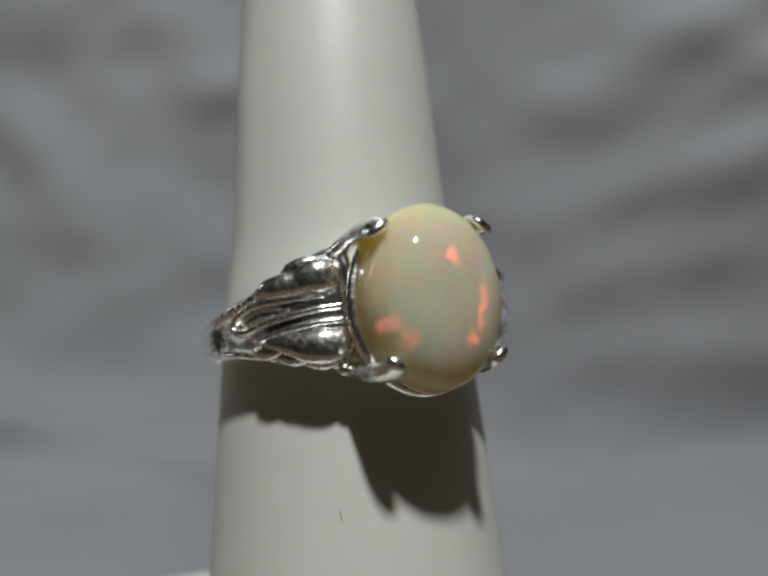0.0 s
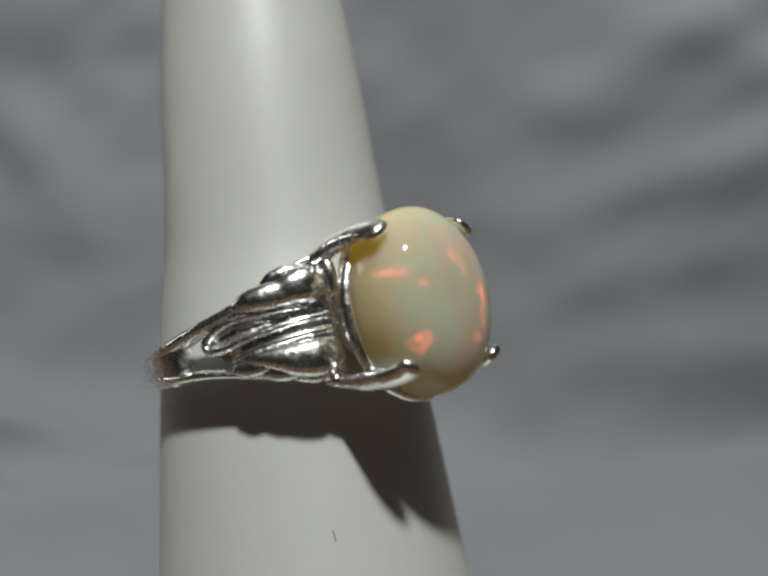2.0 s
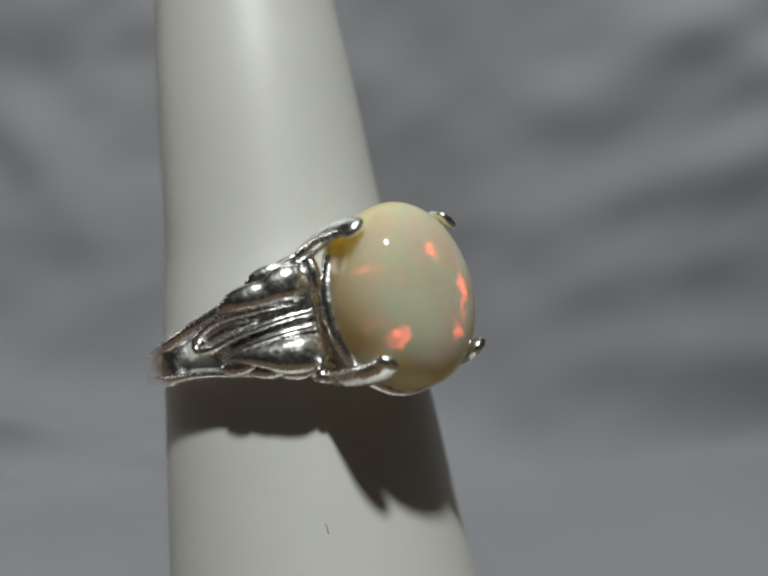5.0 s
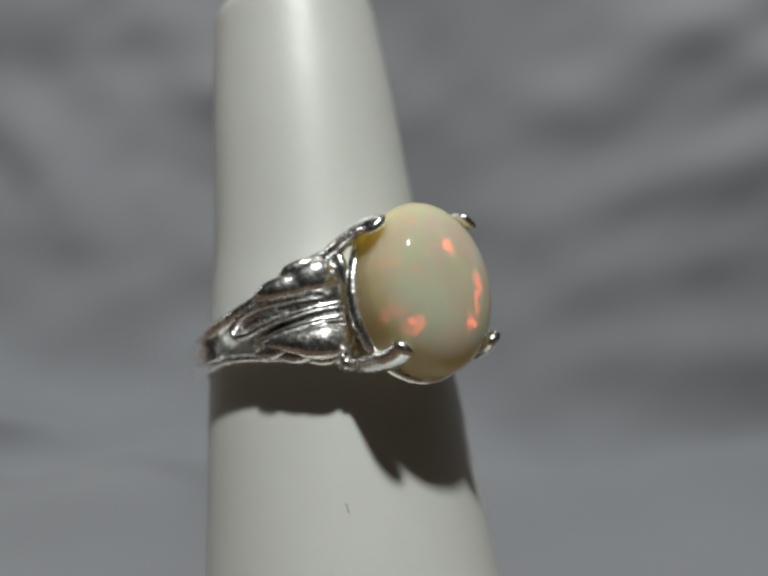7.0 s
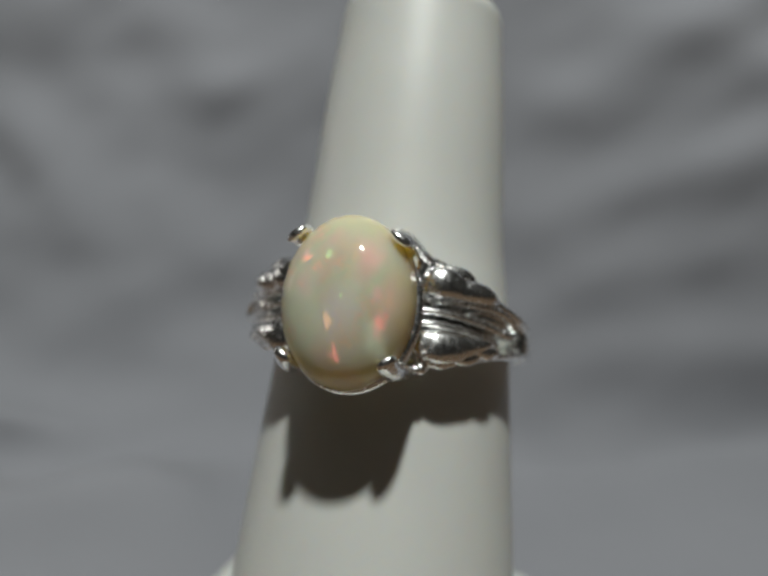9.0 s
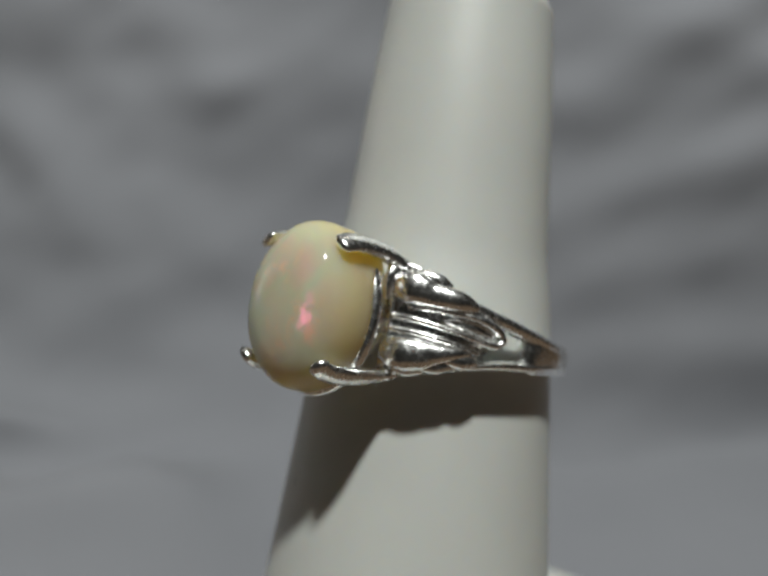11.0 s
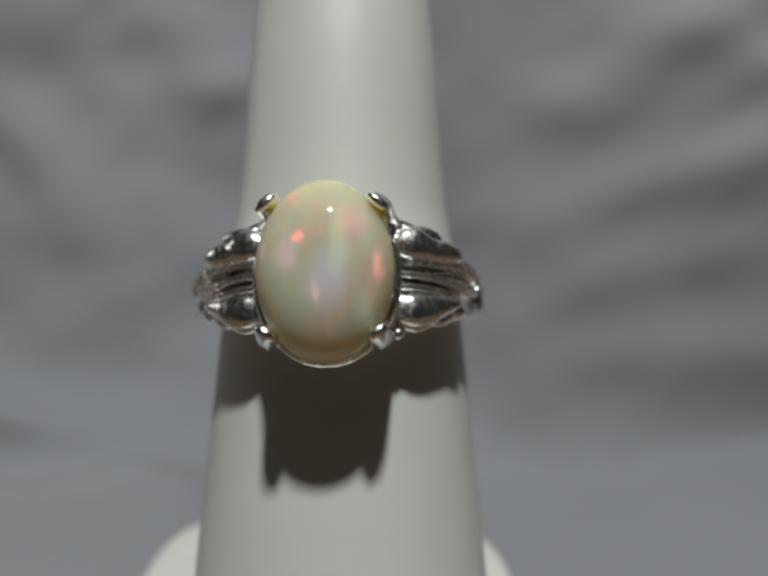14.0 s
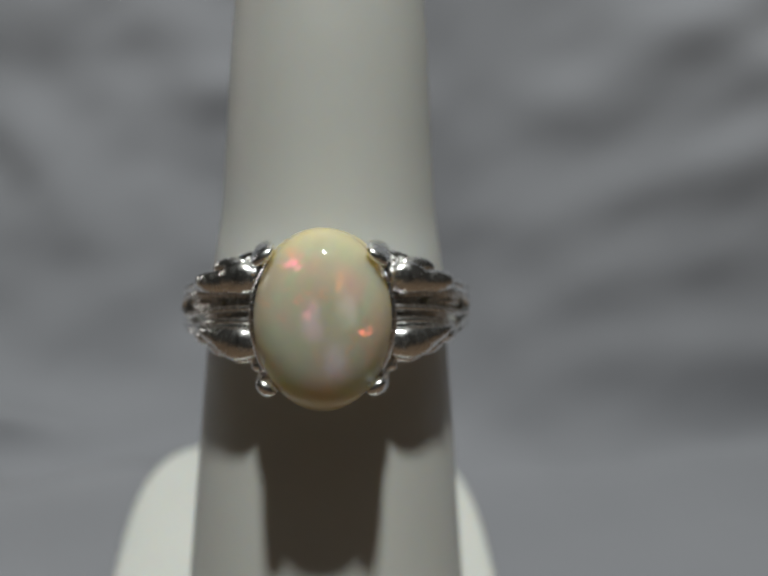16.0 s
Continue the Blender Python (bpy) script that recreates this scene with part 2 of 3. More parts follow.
def spline(points, n):
    """Points along a smooth curve through the given ones, each with any number of values."""
    p = np.array(points, float)
    p = np.vstack([2 * p[0] - p[1], p, 2 * p[-1] - p[-2]])
    out = []
    for i in range(1, len(p) - 2):
        for k in range(n):
            t = k / n
            a, b_, c, d = p[i - 1], p[i], p[i + 1], p[i + 2]
            out.append(0.5 * (2 * b_ + (c - a) * t + (2 * a - 5 * b_ + 4 * c - d) * t * t + (3 * b_ - a - 3 * c + d) * t ** 3))
    out.append(p[-2])
    return out


def sweep(bm, path, up_of, sides=12, closed=False, square=1.0):
    """A rounded bar along path rows (x, y, z, half width, half height); up_of(p) is the way its height points."""
    rings = []
    count = len(path)
    for i, row in enumerate(path):
        p = Vector(row[:3])
        a, b = path[(i - 1) % count], path[(i + 1) % count]
        if not closed:
            a, b = path[max(i - 1, 0)], path[min(i + 1, count - 1)]
        tan = (Vector(b[:3]) - Vector(a[:3])).normalized()
        up = Vector(up_of(p))
        up = (up - tan * up.dot(tan)).normalized()
        side = tan.cross(up)
        rings.append((p, tan, up, side, row[3], row[4]))
    if not closed:
        # rounded ends
        caps = []
        for ring, sign in ((rings[0], -1), (rings[-1], 1)):
            p, tan, up, side, w, h = ring
            caps.append([(p + tan * sign * min(w, h) * math.sin(q), tan, up, side, w * math.cos(q), h * math.cos(q)) for q in (0.5, 0.95, 1.3)])
        rings = caps[0][::-1] + rings + caps[1]
    loops = []
    for p, tan, up, side, w, h in rings:
        turn = [(math.cos(2 * math.pi * k / sides), math.sin(2 * math.pi * k / sides)) for k in range(sides)]
        loops.append([bm.verts.new(p + side * (w * math.copysign(abs(c) ** square, c)) + up * (h * math.copysign(abs(q) ** square, q))) for c, q in turn])
    pairs = list(zip(loops, loops[1:])) + ([(loops[-1], loops[0])] if closed else [])
    for la, lb in pairs:
        for k in range(sides):
            bm.faces.new((la[k], la[(k + 1) % sides], lb[(k + 1) % sides], lb[k]))
    if not closed:
        bm.faces.new(loops[0][::-1])
        bm.faces.new(loops[-1])


def finish(bm, to_metres=True):
    bmesh.ops.recalc_face_normals(bm, faces=bm.faces)
    if to_metres:
        bmesh.ops.scale(bm, vec=(U, U, U), verts=bm.verts)
    return bm


def box(bm, lo, hi):
    vs = [bm.verts.new((x, y, z)) for x in (lo[0], hi[0]) for y in (lo[1], hi[1]) for z in (lo[2], hi[2])]
    for f in ((0, 1, 3, 2), (4, 6, 7, 5), (0, 4, 5, 1), (2, 3, 7, 6), (0, 2, 6, 4), (1, 5, 7, 3)):
        bm.faces.new([vs[i] for i in f])


# ---- the room ----
def setting(name, boxes, mat, label, category):
    bm = bmesh.new()
    for lo, hi in boxes:
        box(bm, lo, hi)
    bmesh.ops.recalc_face_normals(bm, faces=bm.faces)
    return tagged(part(name, bm, mat, smooth=False), label, category, kind="structure")


X0, X1, Y0, Y1, Z0, Z1 = -1.5, 1.5, -1.7, 1.4, -0.75, 1.85
WIN = (0.66, 0.90, 0.10, 0.62)
setting("floor", [((X0 - 0.1, Y0 - 0.1, Z0 - 0.1), (X1 + 0.1, Y1 + 0.1, Z0))], WOOD, "brown wooden floor of the room", "floor")
setting("ceiling", [((X0 - 0.1, Y0 - 0.1, Z1), (X1 + 0.1, Y1 + 0.1, Z1 + 0.1))], CEIL, "plain light grey painted ceiling", "ceiling")
setting("wall_north", [((X0, Y1, Z0), (X1, Y1 + 0.1, Z1))], WALL, "plain dim grey painted wall", "wall")
setting("wall_south", [((X0, Y0 - 0.1, Z0), (X1, Y0, Z1))], WALL, "plain dim grey painted wall", "wall")
setting("wall_east", [((X1, Y0 - 0.1, Z0), (X1 + 0.1, Y1 + 0.1, Z1))], WALL, "plain dim grey painted wall", "wall")
setting("wall_west", [((X0 - 0.1, Y0 - 0.1, Z0), (X0, WIN[0], Z1)), ((X0 - 0.1, WIN[1], Z0), (X0, Y1 + 0.1, Z1)),
                      ((X0 - 0.1, WIN[0], Z0), (X0, WIN[1], WIN[2])), ((X0 - 0.1, WIN[0], WIN[3]), (X0, WIN[1], Z1))],
        WALL, "dim grey painted wall with a window", "wall")


def make_window():
    e = 0.03
    bm = bmesh.new()
    y0, y1, z0, z1 = WIN
    for lo, hi in (((X0 - 0.07, y0, z0), (X0 - 0.02, y0 + e, z1)), ((X0 - 0.07, y1 - e, z0), (X0 - 0.02, y1, z1)),
                   ((X0 - 0.07, y0 + e, z0), (X0 - 0.02, y1 - e, z0 + e)), ((X0 - 0.07, y0 + e, z1 - e), (X0 - 0.02, y1 - e, z1))):
        box(bm, lo, hi)
    bmesh.ops.recalc_face_normals(bm, faces=bm.faces)
    tagged(part("window_1", bm, FRAME, smooth=False), "white painted window frame in the wall", "window", kind="structure")


make_window()


def make_ceiling_light():
    glow, nt, b = material("lamp_diffuser")
    b.inputs["Emission Color"].default_value = (1.0, 0.84, 0.66, 1)
    b.inputs["Emission Strength"].default_value = 16.0
    light = tagged(new("ceiling_light"), "twin white ceiling light with glowing diffusers", "ceiling light")
    light.location = (0, 1.2, Z1)
    for x in (-0.33, 0.33):
        bm = bmesh.new()
        box(bm, (x - 0.14, -0.06, -0.03), (x + 0.14, 0.06, 0.0))
        bmesh.ops.bevel(bm, geom=bm.edges[:], offset=0.004, segments=2, affect="EDGES")
        part("frame", finish(bm, False), FRAME, light)
        bm = bmesh.new()
        box(bm, (x - 0.11, -0.04, -0.038), (x + 0.11, 0.04, -0.031))
        part("diffuser", finish(bm, False), glow, light, smooth=False)


make_ceiling_light()


def make_table():
    table = tagged(new("table"), "brown wooden table under a grey cloth", "table")
    bm = bmesh.new()
    box(bm, (-0.5, -0.38, -0.032), (0.5, 0.62, -0.0018))
    bmesh.ops.bevel(bm, geom=bm.edges[:], offset=0.004, segments=2, affect="EDGES")
    part("tabletop", finish(bm, False), WOOD, table)
    for x in (-0.45, 0.45):
        for y in (-0.33, 0.57):
            bm = bmesh.new()
            box(bm, (x - 0.025, y - 0.025, Z0), (x + 0.025, y + 0.025, -0.032))
            bmesh.ops.bevel(bm, geom=bm.edges[:], offset=0.003, segments=1, affect="EDGES")
            part("leg", finish(bm, False), WOOD, table)


make_table()

# soft folds on the hanging cloth: across, up along the sheet, half length, half width, turn in degrees, height
WEST_UPPER_FOLDS = [
    (-0.0525, 0.0620, 0.0173, 0.0055, -53, 0.00191),
    (-0.0272, 0.0756, 0.0080, 0.0055, 6, 0.00222),
    (-0.0389, 0.0584, 0.0138, 0.0055, -7, 0.00111),
    (-0.0576, 0.0936, 0.0223, 0.0106, 9, 0.00302),
    (-0.0404, 0.0392, 0.0151, 0.0055, 27, 0.00145),
    (-0.0140, 0.0689, 0.0080, 0.0284, 0, 0.00070),
    (-0.0448, 0.0503, 0.0169, 0.0060, -4, 0.00186),
    (-0.0352, 0.0565, 0.0121, 0.0059, 1, 0.00043),
]
WEST_LOWER_FOLDS = [
    (-0.0614, 0.0215, 0.0123, 0.0055, -34, 0.00072),
    (-0.0498, 0.0158, 0.0107, 0.0055, 8, 0.00249),
    (-0.0499, 0.0144, 0.0151, 0.0055, -21, 0.00109),
    (-0.0295, 0.0033, 0.0108, 0.0055, 31, 0.00221),
    (-0.0399, -0.0039, 0.0205, 0.0055, 12, 0.00330),
    (-0.0329, 0.0194, 0.0116, 0.0055, 0, 0.00078),
    (-0.0454, 0.0090, 0.0121, 0.0063, 0, -0.00052),
    (-0.0260, 0.0041, 0.0103, 0.0060, 0, 0.00076),
    (-0.0359, -0.0065, 0.0141, 0.0059, -4, 0.00095),
    (-0.0217, -0.0079, 0.0127, 0.0062, 2, 0.00097),
]
EAST_UPPER_FOLDS = [
    (0.0448, 0.0843, 0.0250, 0.0055, 36, 0.00284),
    (0.0506, 0.0819, 0.0207, 0.0055, -24, 0.00234),
    (0.0416, 0.0737, 0.0239, 0.0055, 15, 0.00105),
    (0.0426, 0.0591, 0.0276, 0.0055, 18, 0.00221),
    (0.0137, 0.0487, 0.0080, 0.0165, 9, 0.00137),
    (0.0143, 0.0624, 0.0080, 0.0145, -14, 0.00112),
    (0.0609, 0.0634, 0.0230, 0.0152, 7, 0.00352),
    (0.0381, 0.0419, 0.0209, 0.0055, 16, 0.00191),
    (0.0388, 0.0693, 0.0118, 0.0059, 0, -0.00061),
    (0.0493, 0.0686, 0.0124, 0.0056, 0, -0.00064),
]
EAST_LOWER_FOLDS = [
    (0.0393, 0.0295, 0.0299, 0.0055, 4, 0.00182),
    (0.0272, 0.0161, 0.0204, 0.0094, -23, 0.00182),
    (0.0419, 0.0015, 0.0169, 0.0055, 26, 0.00186),
    (0.0190, 0.0332, 0.0120, 0.0066, -2, 0.00085),
    (0.0271, 0.0141, 0.0123, 0.0061, 0, 0.00036),
    (0.0507, 0.0178, 0.0123, 0.0062, -1, -0.00086),
    (0.0342, 0.0112, 0.0121, 0.0060, 0, 0.00044),
]
FOLDS = WEST_UPPER_FOLDS + WEST_LOWER_FOLDS + EAST_UPPER_FOLDS + EAST_LOWER_FOLDS
CLOTH_START = -0.0208


def make_cloth_sheet():
    def fold(x, s, calm):
        d = 0.0
        for cx, cs, hl, hw, turn, height in FOLDS:
            a = radians(turn)
            u = (x - cx) * math.cos(a) + (s - cs) * math.sin(a)
            w = -(x - cx) * math.sin(a) + (s - cs) * math.cos(a)
            d += height * math.exp(-(u / hl) ** 2 - (w / hw) ** 2)
        d += 0.00165 * noise.noise(Vector((x * 30 + s * 16, s * 60, 3.1))) + 0.0006 * noise.noise(Vector((x * 80 + s * 20, s * 95, 7.7))) + 0.0005 * noise.noise(Vector((x * 120 - s * 60, s * 110, 1.9)))
        return d * calm + 2.33 * x * (s - 0.05)

    # a sheet that lies flat at its front edge, then sweeps up behind the stand, more sharply at its sides
    def profile(turns):
        """turns: stretches of the sheet as (end along the sheet, degrees per metre)."""
        y, z, a, out = 0.085 + CLOTH_START, 0.0, 0.0, []
        for k in range(168):
            s = CLOTH_START + 0.0016 * k
            out.append((y, z, a))
            for end, bend in turns:
                if s < end:
                    a += radians(bend) * 0.0016
                    break
            y, z = y + 0.0016 * math.cos(a), z + 0.0016 * math.sin(a)
        return out

    wide = profile([(0.0001, 0), (0.0497, 1504), (9, 0)])
    sharp = profile([(0.0085, 0), (0.0205, 5972), (0.038, 0), (0.048, -76), (9, 0)])
    bm = bmesh.new()
    rows = []
    for k in range(168):
        s = CLOTH_START + 0.0016 * k
        front = min(1.0, max(0.0, (s + 0.03) / 0.03))
        row = []
        for i in range(151):
            x = -0.09 + 0.0012 * i
            g = min(1.0, max(0.0, (abs(x) - 0.001) / 0.026))
            g = g * g * (3 - 2 * g) * (1.0 if x > 0 else 0.35)
            y, z, a = (p + (q - p) * g for p, q in zip(wide[k], sharp[k]))
            d = fold(x, s + 0.2 * g * max(0.0, s - 0.04), 1.15 - (0.35 * g if x > 0 else 0.0))
            d *= front
            d = max(d, (0.0006 - z) / math.cos(a))
            row.append(bm.verts.new((x, y - d * math.sin(a), z + d * math.cos(a))))
        rows.append(row)
    for ra, rb in zip(rows, rows[1:]):
        for i in range(150):
            bm.faces.new((ra[i], ra[i + 1], rb[i + 1], rb[i]))
    ob = part("backdrop_cloth", bm, CLOTH)
    thick = ob.modifiers.new("thickness", "SOLIDIFY")
    thick.thickness, thick.offset = 0.0012, -1
    tagged(ob, "soft grey crumpled cotton cloth swept up behind the stand", "cloth")


make_cloth_sheet()

# ---- the display stand ----
AXIS = Vector((0.0178, -0.1267, 0.9918)).normalized()
AXIS_X = (Vector((1, 0, 0)) - AXIS * AXIS.x).normalized()
AXIS_Y = AXIS.cross(AXIS_X)
FINGER = Matrix((AXIS_X, AXIS_Y, AXIS)).transposed().to_4x4()
FINGER.translation = (-0.044, 2.196, 0)
BASE_SLOPE, TIP = 0.368, 37.7
NICK = (-2.019, -15.34)
CENTRE = 2.2


def finger_radius(h):
    # a shallow waist just above the ring's seat
    up, down = min(1.0, max(0.0, (h - 3.0) / 7.0)), min(1.0, max(0.0, (h - 10.0) / 18.0))
    waist = up * up * (3 - 2 * up) - down * down * (3 - 2 * down)
    return 12.46 - 0.1018 * h - 0.36 * waist


def make_stand():
    stand = tagged(new("ring_stand"), "white plastic finger-shaped ring stand on a rounded plate", "ring stand")
    bm = bmesh.new()
    prof = [(h, finger_radius(h)) for h in np.linspace(-46.0, TIP - 3.0, 90)]
    rt = finger_radius(TIP - 3.0)
    prof += [(TIP - 3.0 + 3.0 * math.sin(a), rt - 3.4 + 3.4 * math.cos(a)) for a in np.linspace(0.15, math.pi / 2, 9)]
    loops = []
    for n, (h, r) in enumerate(prof):
        # the foot of the finger is cut along the slanted plate
        ring_of = [(r * math.cos(2 * math.pi * k / 96), r * math.sin(2 * math.pi * k / 96)) for k in range(96)]
        loops.append([bm.verts.new((x, y, max(h, -47.6 + BASE_SLOPE * y + 0.02 * n))) for x, y in ring_of])
    for la, lb in zip(loops, loops[1:]):
        for k in range(96):
            bm.faces.new((la[k], la[(k + 1) % 96], lb[(k + 1) % 96], lb[k]))
    bm.faces.new(loops[0][::-1])
    bm.faces.new(loops[-1])
    bmesh.ops.transform(bm, matrix=FINGER, verts=bm.verts)
    part("finger", finish(bm), PLASTIC, stand)
    # a tiny dark nick in the plastic
    bm = bmesh.new()
    rows = []
    for k in range(6):
        a, h = NICK[0] + 0.004 * math.sin(k * 1.1) + 0.0035 * k, NICK[1] - 0.16 * k
        p = FINGER @ Vector((finger_radius(h) * math.cos(a), finger_radius(h) * math.sin(a), h))
        rows.append((p.x, p.y, p.z, 0.045, 0.03))
    sweep(bm, rows, lambda p: p - Vector((0, CENTRE, p.z)), sides=6)
    part("nick", finish(bm), MARK, stand, "tiny dark nick")
    # plate with rounded corners
    bm = bmesh.new()
    outline = []
    for k in range(96):
        c, q = math.cos(math.pi * k / 48), math.sin(math.pi * k / 48)
        x, y = 26.4 * math.copysign(abs(c) ** 0.42, c), 32.5 * math.copysign(abs(q) ** 0.42, q)
        outline.append((x - 0.057 * y, y))
    loops = []
    for inset, z in ((1.4, -5.0), (0.4, -4.5), (0.0, -3.6), (0.0, -1.4), (0.4, -0.5), (1.4, 0.0)):
        loops.append([])
        for x, y in outline:
            px, py = -2.9 + x * (1 - inset / 28), 6.3 + y * (1 - inset / 28)
            loops[-1].append(bm.verts.new((px, py, -47.5 + BASE_SLOPE * py + z)))
    for la, lb in zip(loops, loops[1:]):
        for k in range(len(outline)):
            bm.faces.new((la[k], la[(k + 1) % len(outline)], lb[(k + 1) % len(outline)], lb[k]))
    bm.faces.new(loops[0][::-1])
    bm.faces.new(loops[-1])
    bmesh.ops.transform(bm, matrix=FINGER, verts=bm.verts)
    part("base_plate", finish(bm), PLASTIC, stand)
    return stand


# ---- the ring ----


def outer(theta):
    return float(np.interp(abs(theta), [0, 20, 45, 60, 80, 120, 180], [16.3, 16.3, 16.0, 15.7, 15.0, 14.2, 14.0]))


def on_ring(theta, z, lift=0.0):
    r, a = outer(theta) + lift, radians(theta)
    return Vector((r * math.sin(a), CENTRE - r * math.cos(a), z))


def away(p):
    return Vector((p.x, p.y - CENTRE, 0.0))


def bar_on_ring(bm, rows, n=6, square=1.0):
    """rows: theta, z, lift, half width, half height."""
    path = []
    for theta, z, lift, w, h in spline(rows, n):
        p = on_ring(theta, z, lift)
        path.append((p.x, p.y, p.z, w, h))
    sweep(bm, path, away, sides=16, square=square)


def make_stone(ring):
    a, b, dome, under, yc, zc, e = 5.8, 7.7, 4.9, 4.6, -17.25, -0.13, 0.79
    bm = bmesh.new()
    loops = []
    nu, nv = 96, 80
    for j in range(1, nv):
        q = 2 * j / nv - 1
        ph = math.copysign(math.pi / 2 * abs(q) ** 1.2, q)
        c, s = abs(math.cos(ph)) ** (e if ph > 0 else 0.9), abs(math.sin(ph)) ** e
        cx = c if ph > 0 else abs(math.cos(ph)) ** 0.5
        y = yc - (dome if ph > 0 else -under) * s
        # the hidden upper half of the belly is cut squarer than the dome
        m = 1.0 if ph > 0 else 1.0 - 0.45 * min(1.0, 1.6 * abs(math.sin(ph)))
        loops.append([])
        for n in range(nu):
            p, q_ = math.cos(2 * math.pi * n / nu), math.sin(2 * math.pi * n / nu)
            if q_ > 0:
                p, q_ = math.copysign(abs(p) ** m, p), q_ ** m
            loops[-1].append(bm.verts.new((a * cx * p + 0.1, y, zc + b * c * q_)))
    for la, lb in zip(loops, loops[1:]):
        for k in range(nu):
            bm.faces.new((la[k], la[(k + 1) % nu], lb[(k + 1) % nu], lb[k]))
    for loop, y in ((loops[0], yc + under), (loops[-1], yc - dome)):
        tip = bm.verts.new((0.1, y, zc))
        for k in range(nu):
            bm.faces.new((loop[k], loop[(k + 1) % nu], tip))
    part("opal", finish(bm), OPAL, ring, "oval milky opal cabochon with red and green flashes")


def make_prong(ring, rows):
    bm = bmesh.new()
    rows = [(px, py, pz, w * 1.13, h * 1.13) for px, py, pz, w, h in rows]
    sweep(bm, spline(rows, 7), lambda p: Vector((p.x, -3.0, p.z)), sides=14)
    part("prong", finish(bm), SILVER, ring)


def oval(cx, cy, cz, a, b, w, h, n=64):
    return [(cx + a * math.cos(2 * math.pi * k / n), cy, cz + b * math.sin(2 * math.pi * k / n), w, h) for k in range(n)]


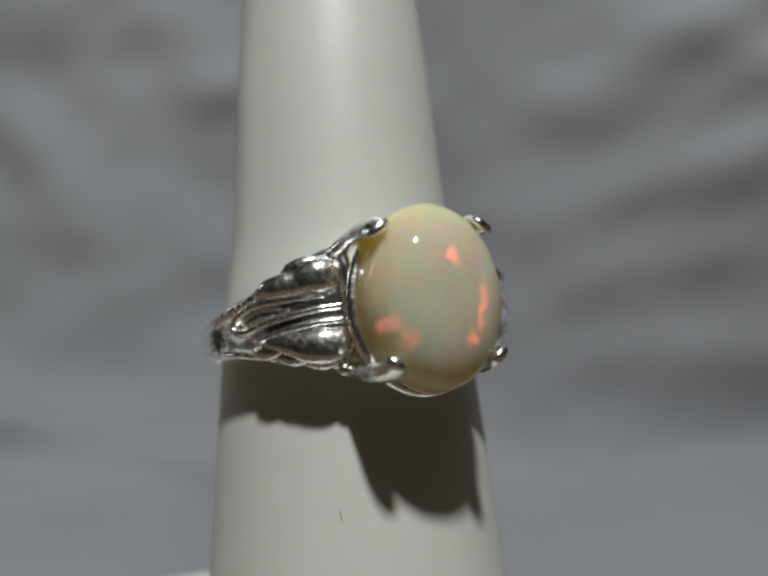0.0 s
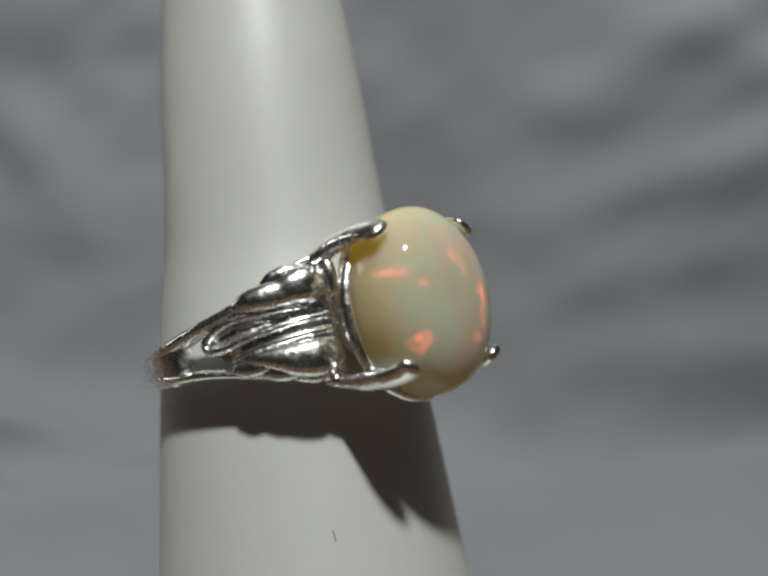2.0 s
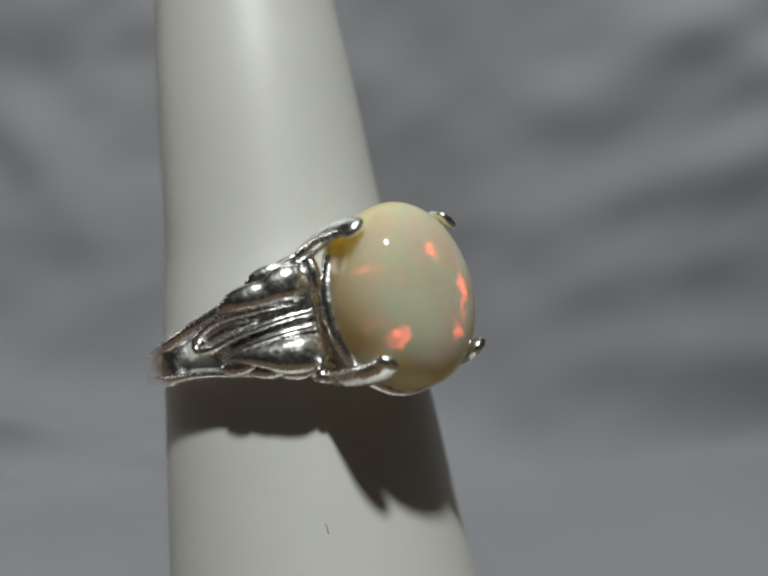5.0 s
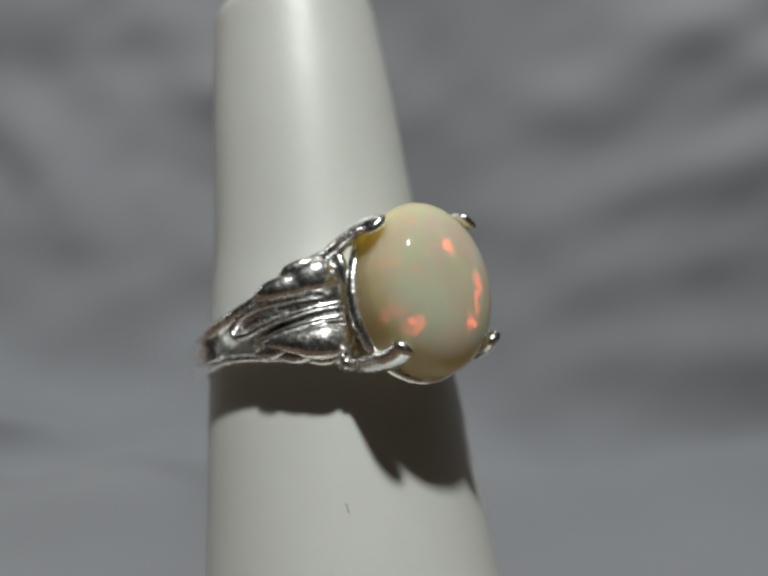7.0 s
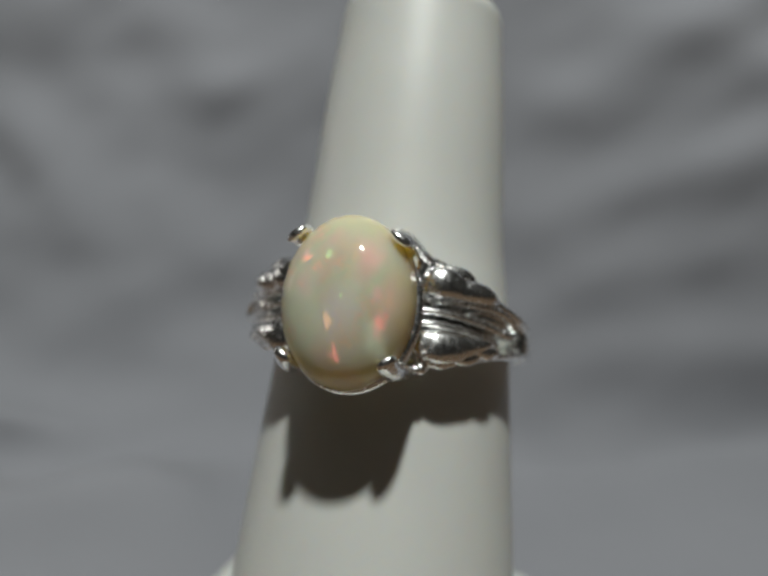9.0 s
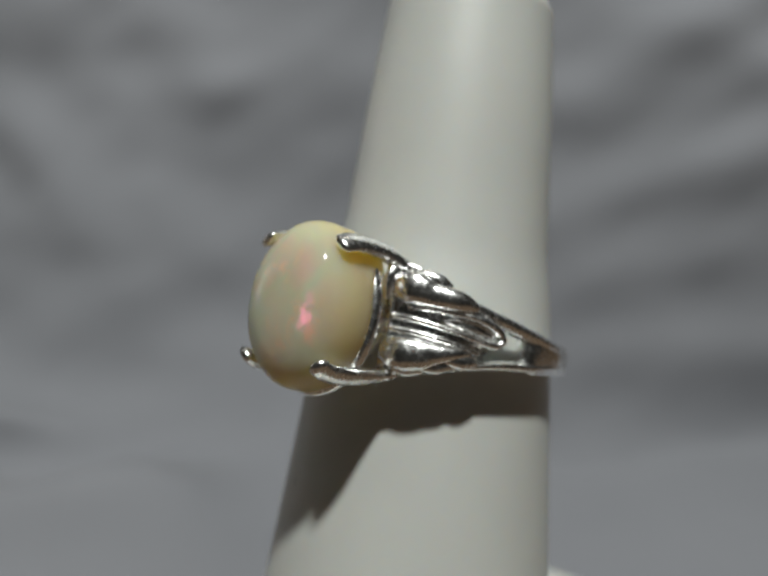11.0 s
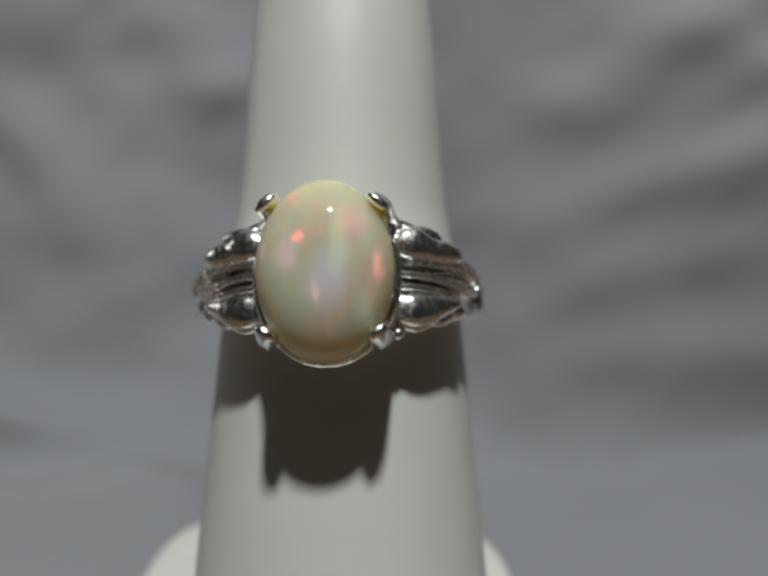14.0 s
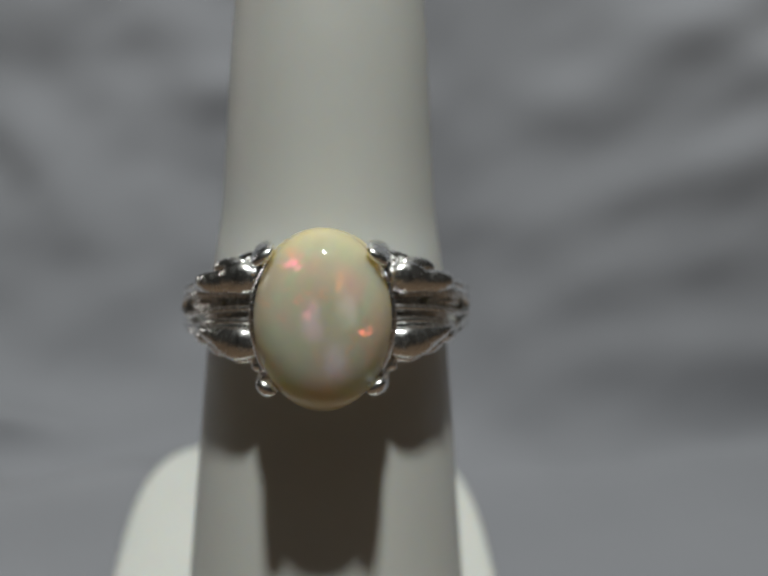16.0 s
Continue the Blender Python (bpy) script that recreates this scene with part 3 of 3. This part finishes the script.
def make_ring():
    ring = tagged(new("ring"), "polished silver ring with leaf shoulders and a large opal", "ring")
    # shank round the back
    bm = bmesh.new()
    path = []
    for theta in np.linspace(74, 286, 60):
        th = theta if theta <= 180 else theta - 360
        w = float(np.interp(abs(th), [74, 95, 130, 180], [1.85, 1.6, 1.3, 1.25]))
        z = float(np.interp(abs(th), [74, 95, 180], [-0.85, -0.6, -0.3]))
        h = float(np.interp(abs(th), [74, 95, 130, 180], [1.15, 1.05, 0.75, 0.68]))
        p = on_ring(th, z, -h)
        path.append((p.x, p.y, p.z, w, h))
    sweep(bm, path, away, sides=24, square=0.55)
    part("shank", finish(bm), SILVER, ring)
    for s in (-1, 1):
        # rails of the open shoulder
        bm = bmesh.new()
        bar_on_ring(bm, [(s * 93, 0.15, -0.9, 0.75, 0.9), (s * 75, 0.7, -0.85, 0.72, 1.0), (s * 56, 1.6, -0.8, 0.66, 1.05), (s * 42, 2.7, -0.8, 0.55, 0.95)])
        part("upper_rail", finish(bm), SILVER, ring)
        bm = bmesh.new()
        bar_on_ring(bm, [(s * 93, -1.35, -1.1, 0.7, 1.1), (s * 75, -2.0, -1.3, 0.6, 1.45), (s * 57, -2.55, -1.5, 0.5, 1.7), (s * 40, -3.6, -1.5, 0.45, 1.6), (s * 18, -5.0, -1.5, 0.42, 1.6)])
        part("lower_rail", finish(bm), SILVER, ring)
        bm = bmesh.new()
        bar_on_ring(bm, [(s * 34, 4.0, -0.5, 0.3, 0.4), (s * 27, 4.75, -0.45, 0.36, 0.45), (s * 20, 5.2, -0.5, 0.42, 0.5)])
        part("top_rim", finish(bm), SILVER, ring)
        # plate behind the leaves
        bm = bmesh.new()
        grid = []
        for theta in np.linspace(17, 55, 14):
            lo = float(np.interp(theta, [17, 31, 44, 55], [-4.8, -4.0, -2.9, -1.4]))
            hi = float(np.interp(theta, [17, 31, 44, 55], [4.4, 3.8, 2.4, 0.4]))
            grid.append([[bm.verts.new(on_ring(s * theta, lo + (hi - lo) * k / 8, lift)) for k in range(9)] for lift in (-1.0, -2.6)])
        for ga, gb in zip(grid, grid[1:]):
            for side in (0, 1):
                for k in range(8):
                    bm.faces.new((ga[side][k], ga[side][k + 1], gb[side][k + 1], gb[side][k]))
            for k in (0, 8):
                bm.faces.new((ga[0][k], gb[0][k], gb[1][k], ga[1][k]))
        for g in (grid[0], grid[-1]):
            for k in range(8):
                bm.faces.new((g[0][k], g[0][k + 1], g[1][k + 1], g[1][k]))
        part("shoulder_plate", finish(bm), SILVER, ring)
        # leaves: each of overlapping lobes
        upper = [
            [(s * 22, 2.9, 0.1, 1.15, 0.85), (s * 25.5, 3.0, 0.45, 1.5, 0.95), (s * 29, 2.85, 0.5, 1.4, 0.95), (s * 32.5, 2.6, 0.45, 1.15, 0.9), (s * 37, 2.5, 0.55, 1.1, 0.95), (s * 41.5, 2.4, 0.55, 0.95, 0.9), (s * 45.5, 2.15, 0.25, 0.6, 0.7)],
            [(s * 26, 4.25, -0.1, 0.5, 0.7), (s * 30, 4.15, 0.05, 0.7, 0.8), (s * 34, 3.9, 0.1, 0.7, 0.8), (s * 36.5, 3.65, 0.0, 0.5, 0.7)],
            [(s * 38, 1.55, 0.05, 0.3, 0.6), (s * 44, 1.65, 0.2, 0.36, 0.65), (s * 48.5, 1.5, 0.1, 0.28, 0.55)],
        ]
        lower = [
            [(s * 21.5, -2.7, 0.15, 1.25, 0.8), (s * 26, -2.9, 0.5, 1.55, 0.95), (s * 31, -2.8, 0.55, 1.45, 0.95), (s * 36, -2.5, 0.5, 1.05, 0.9), (s * 42, -2.15, 0.4, 0.62, 0.8), (s * 46, -1.95, 0.15, 0.38, 0.6)],
            [(s * 24, -3.95, -0.3, 0.75, 0.7), (s * 28, -4.1, -0.2, 0.8, 0.75), (s * 32, -3.85, -0.2, 0.7, 0.7)],
            [(s * 32.5, -3.55, 0.05, 0.7, 0.7), (s * 36.5, -3.5, 0.1, 0.8, 0.75), (s * 40.5, -3.2, 0.05, 0.65, 0.7)],
            [(s * 40, -2.75, 0.25, 0.6, 0.7), (s * 44.5, -2.75, 0.25, 0.75, 0.7), (s * 48.5, -2.6, 0.1, 0.5, 0.6)],
        ]
        for name, lobes in (("upper_leaf", upper), ("lower_leaf", lower)):
            bm = bmesh.new()
            for rows in lobes:
                bar_on_ring(bm, rows, square=0.85)
            part(name, finish(bm), SILVER, ring)
        # flutes between the leaves; the first one curls round at its tip
        for rows in (
            [(s * 26, 1.3, -0.7, 0.3, 0.6), (s * 38, 1.35, -0.1, 0.36, 0.8), (s * 47, 1.25, 0.1, 0.42, 0.85), (s * 53.5, 0.75, 0.1, 0.45, 0.85), (s * 57, -0.05, 0.05, 0.45, 0.8),
             (s * 55.5, -0.75, 0.05, 0.42, 0.8), (s * 50, -0.75, 0.05, 0.38, 0.8), (s * 42, -0.3, 0.05, 0.38, 0.85), (s * 30, 0.2, -0.1, 0.42, 0.85), (s * 21, 0.35, -0.35, 0.42, 0.75)],
            [(s * 38, 0.55, -0.7, 0.4, 0.6), (s * 46, 0.45, -0.4, 0.7, 0.75), (s * 53, 0.05, -0.4, 0.6, 0.7)],
            [(s * 21, -0.85, -0.35, 0.46, 0.75), (s * 30, -0.95, -0.1, 0.46, 0.85), (s * 40, -1.3, 0.0, 0.40, 0.8), (s * 49, -1.75, -0.2, 0.32, 0.6)],
        ):
            bm = bmesh.new()
            bar_on_ring(bm, rows)
            part("flute", finish(bm), SILVER, ring)
        # rim of the shoulder beside the stone
        bm = bmesh.new()
        bar_on_ring(bm, [(s * 21.2, 4.7, -0.6, 0.3, 0.55), (s * 20.6, 2.3, -0.25, 0.3, 0.6), (s * 20.4, 0.0, -0.2, 0.3, 0.6), (s * 20.6, -2.4, -0.25, 0.3, 0.6), (s * 21.2, -4.7, -0.6, 0.3, 0.55)])
        part("collar", finish(bm), SILVER, ring)
        for z in (4.45, -4.95):
            bm = bmesh.new()
            bmesh.ops.create_uvsphere(bm, u_segments=14, v_segments=10, radius=0.62)
            bmesh.ops.translate(bm, vec=on_ring(s * 22, z, -0.35), verts=bm.verts)
            part("bead", finish(bm), SILVER, ring)
    # basket under the stone
    bm = bmesh.new()
    sweep(bm, oval(0, -15.6, -0.42, 5.8, 7.1, 0.6, 0.62), lambda p: Vector((0, -1, 0)), closed=True)
    part("gallery_wire", finish(bm), SILVER, ring)
    bm = bmesh.new()
    sweep(bm, oval(0, -12.4, -0.05, 4.3, 4.6, 0.35, 0.9), lambda p: Vector((0, -1, 0)), closed=True)
    part("base_wire", finish(bm), SILVER, ring)
    make_stone(ring)
    for x in (-1, 1):
        # web that ties the upper prong to the basket
        bm = bmesh.new()
        sweep(bm, spline([(x * 5.5, -13.0, 5.0, 0.6, 0.5), (x * 5.55, -13.5, 4.2, 0.75, 0.5), (x * 5.45, -13.8, 3.2, 0.6, 0.45), (x * 5.3, -13.7, 2.0, 0.35, 0.35)], 6), lambda p: Vector((p.x, -3.0, 0.0)), sides=12)
        part("prong_web", finish(bm), SILVER, ring)
        make_prong(ring, [(x * 6.3, -11.9, 4.3, 0.6, 0.6), (x * 5.5, -12.9, 5.0, 0.75, 0.7), (x * 5.05, -14.6, 5.55, 0.85, 0.65), (x * 4.9, -16.8, 5.7, 0.95, 0.58), (x * 4.75, -18.7, 5.6, 1.0, 0.45), (x * 4.6, -19.8, 5.2, 0.92, 0.42)])
        make_prong(ring, [(x * 6.1, -12.0, -4.8, 0.5, 0.5), (x * 5.3, -13.0, -5.25, 0.6, 0.55), (x * 4.95, -15.0, -5.6, 0.8, 0.65), (x * 4.75, -17.4, -5.75, 0.9, 0.7), (x * 4.6, -18.9, -5.7, 0.85, 0.58), (x * 4.5, -19.9, -5.35, 0.85, 0.52)])
    return ring


stand = make_stand()
ring = make_ring()


def motions():
    walk(stand, STAND_ROWS)
    walk(ring, STAND_ROWS)


motions()
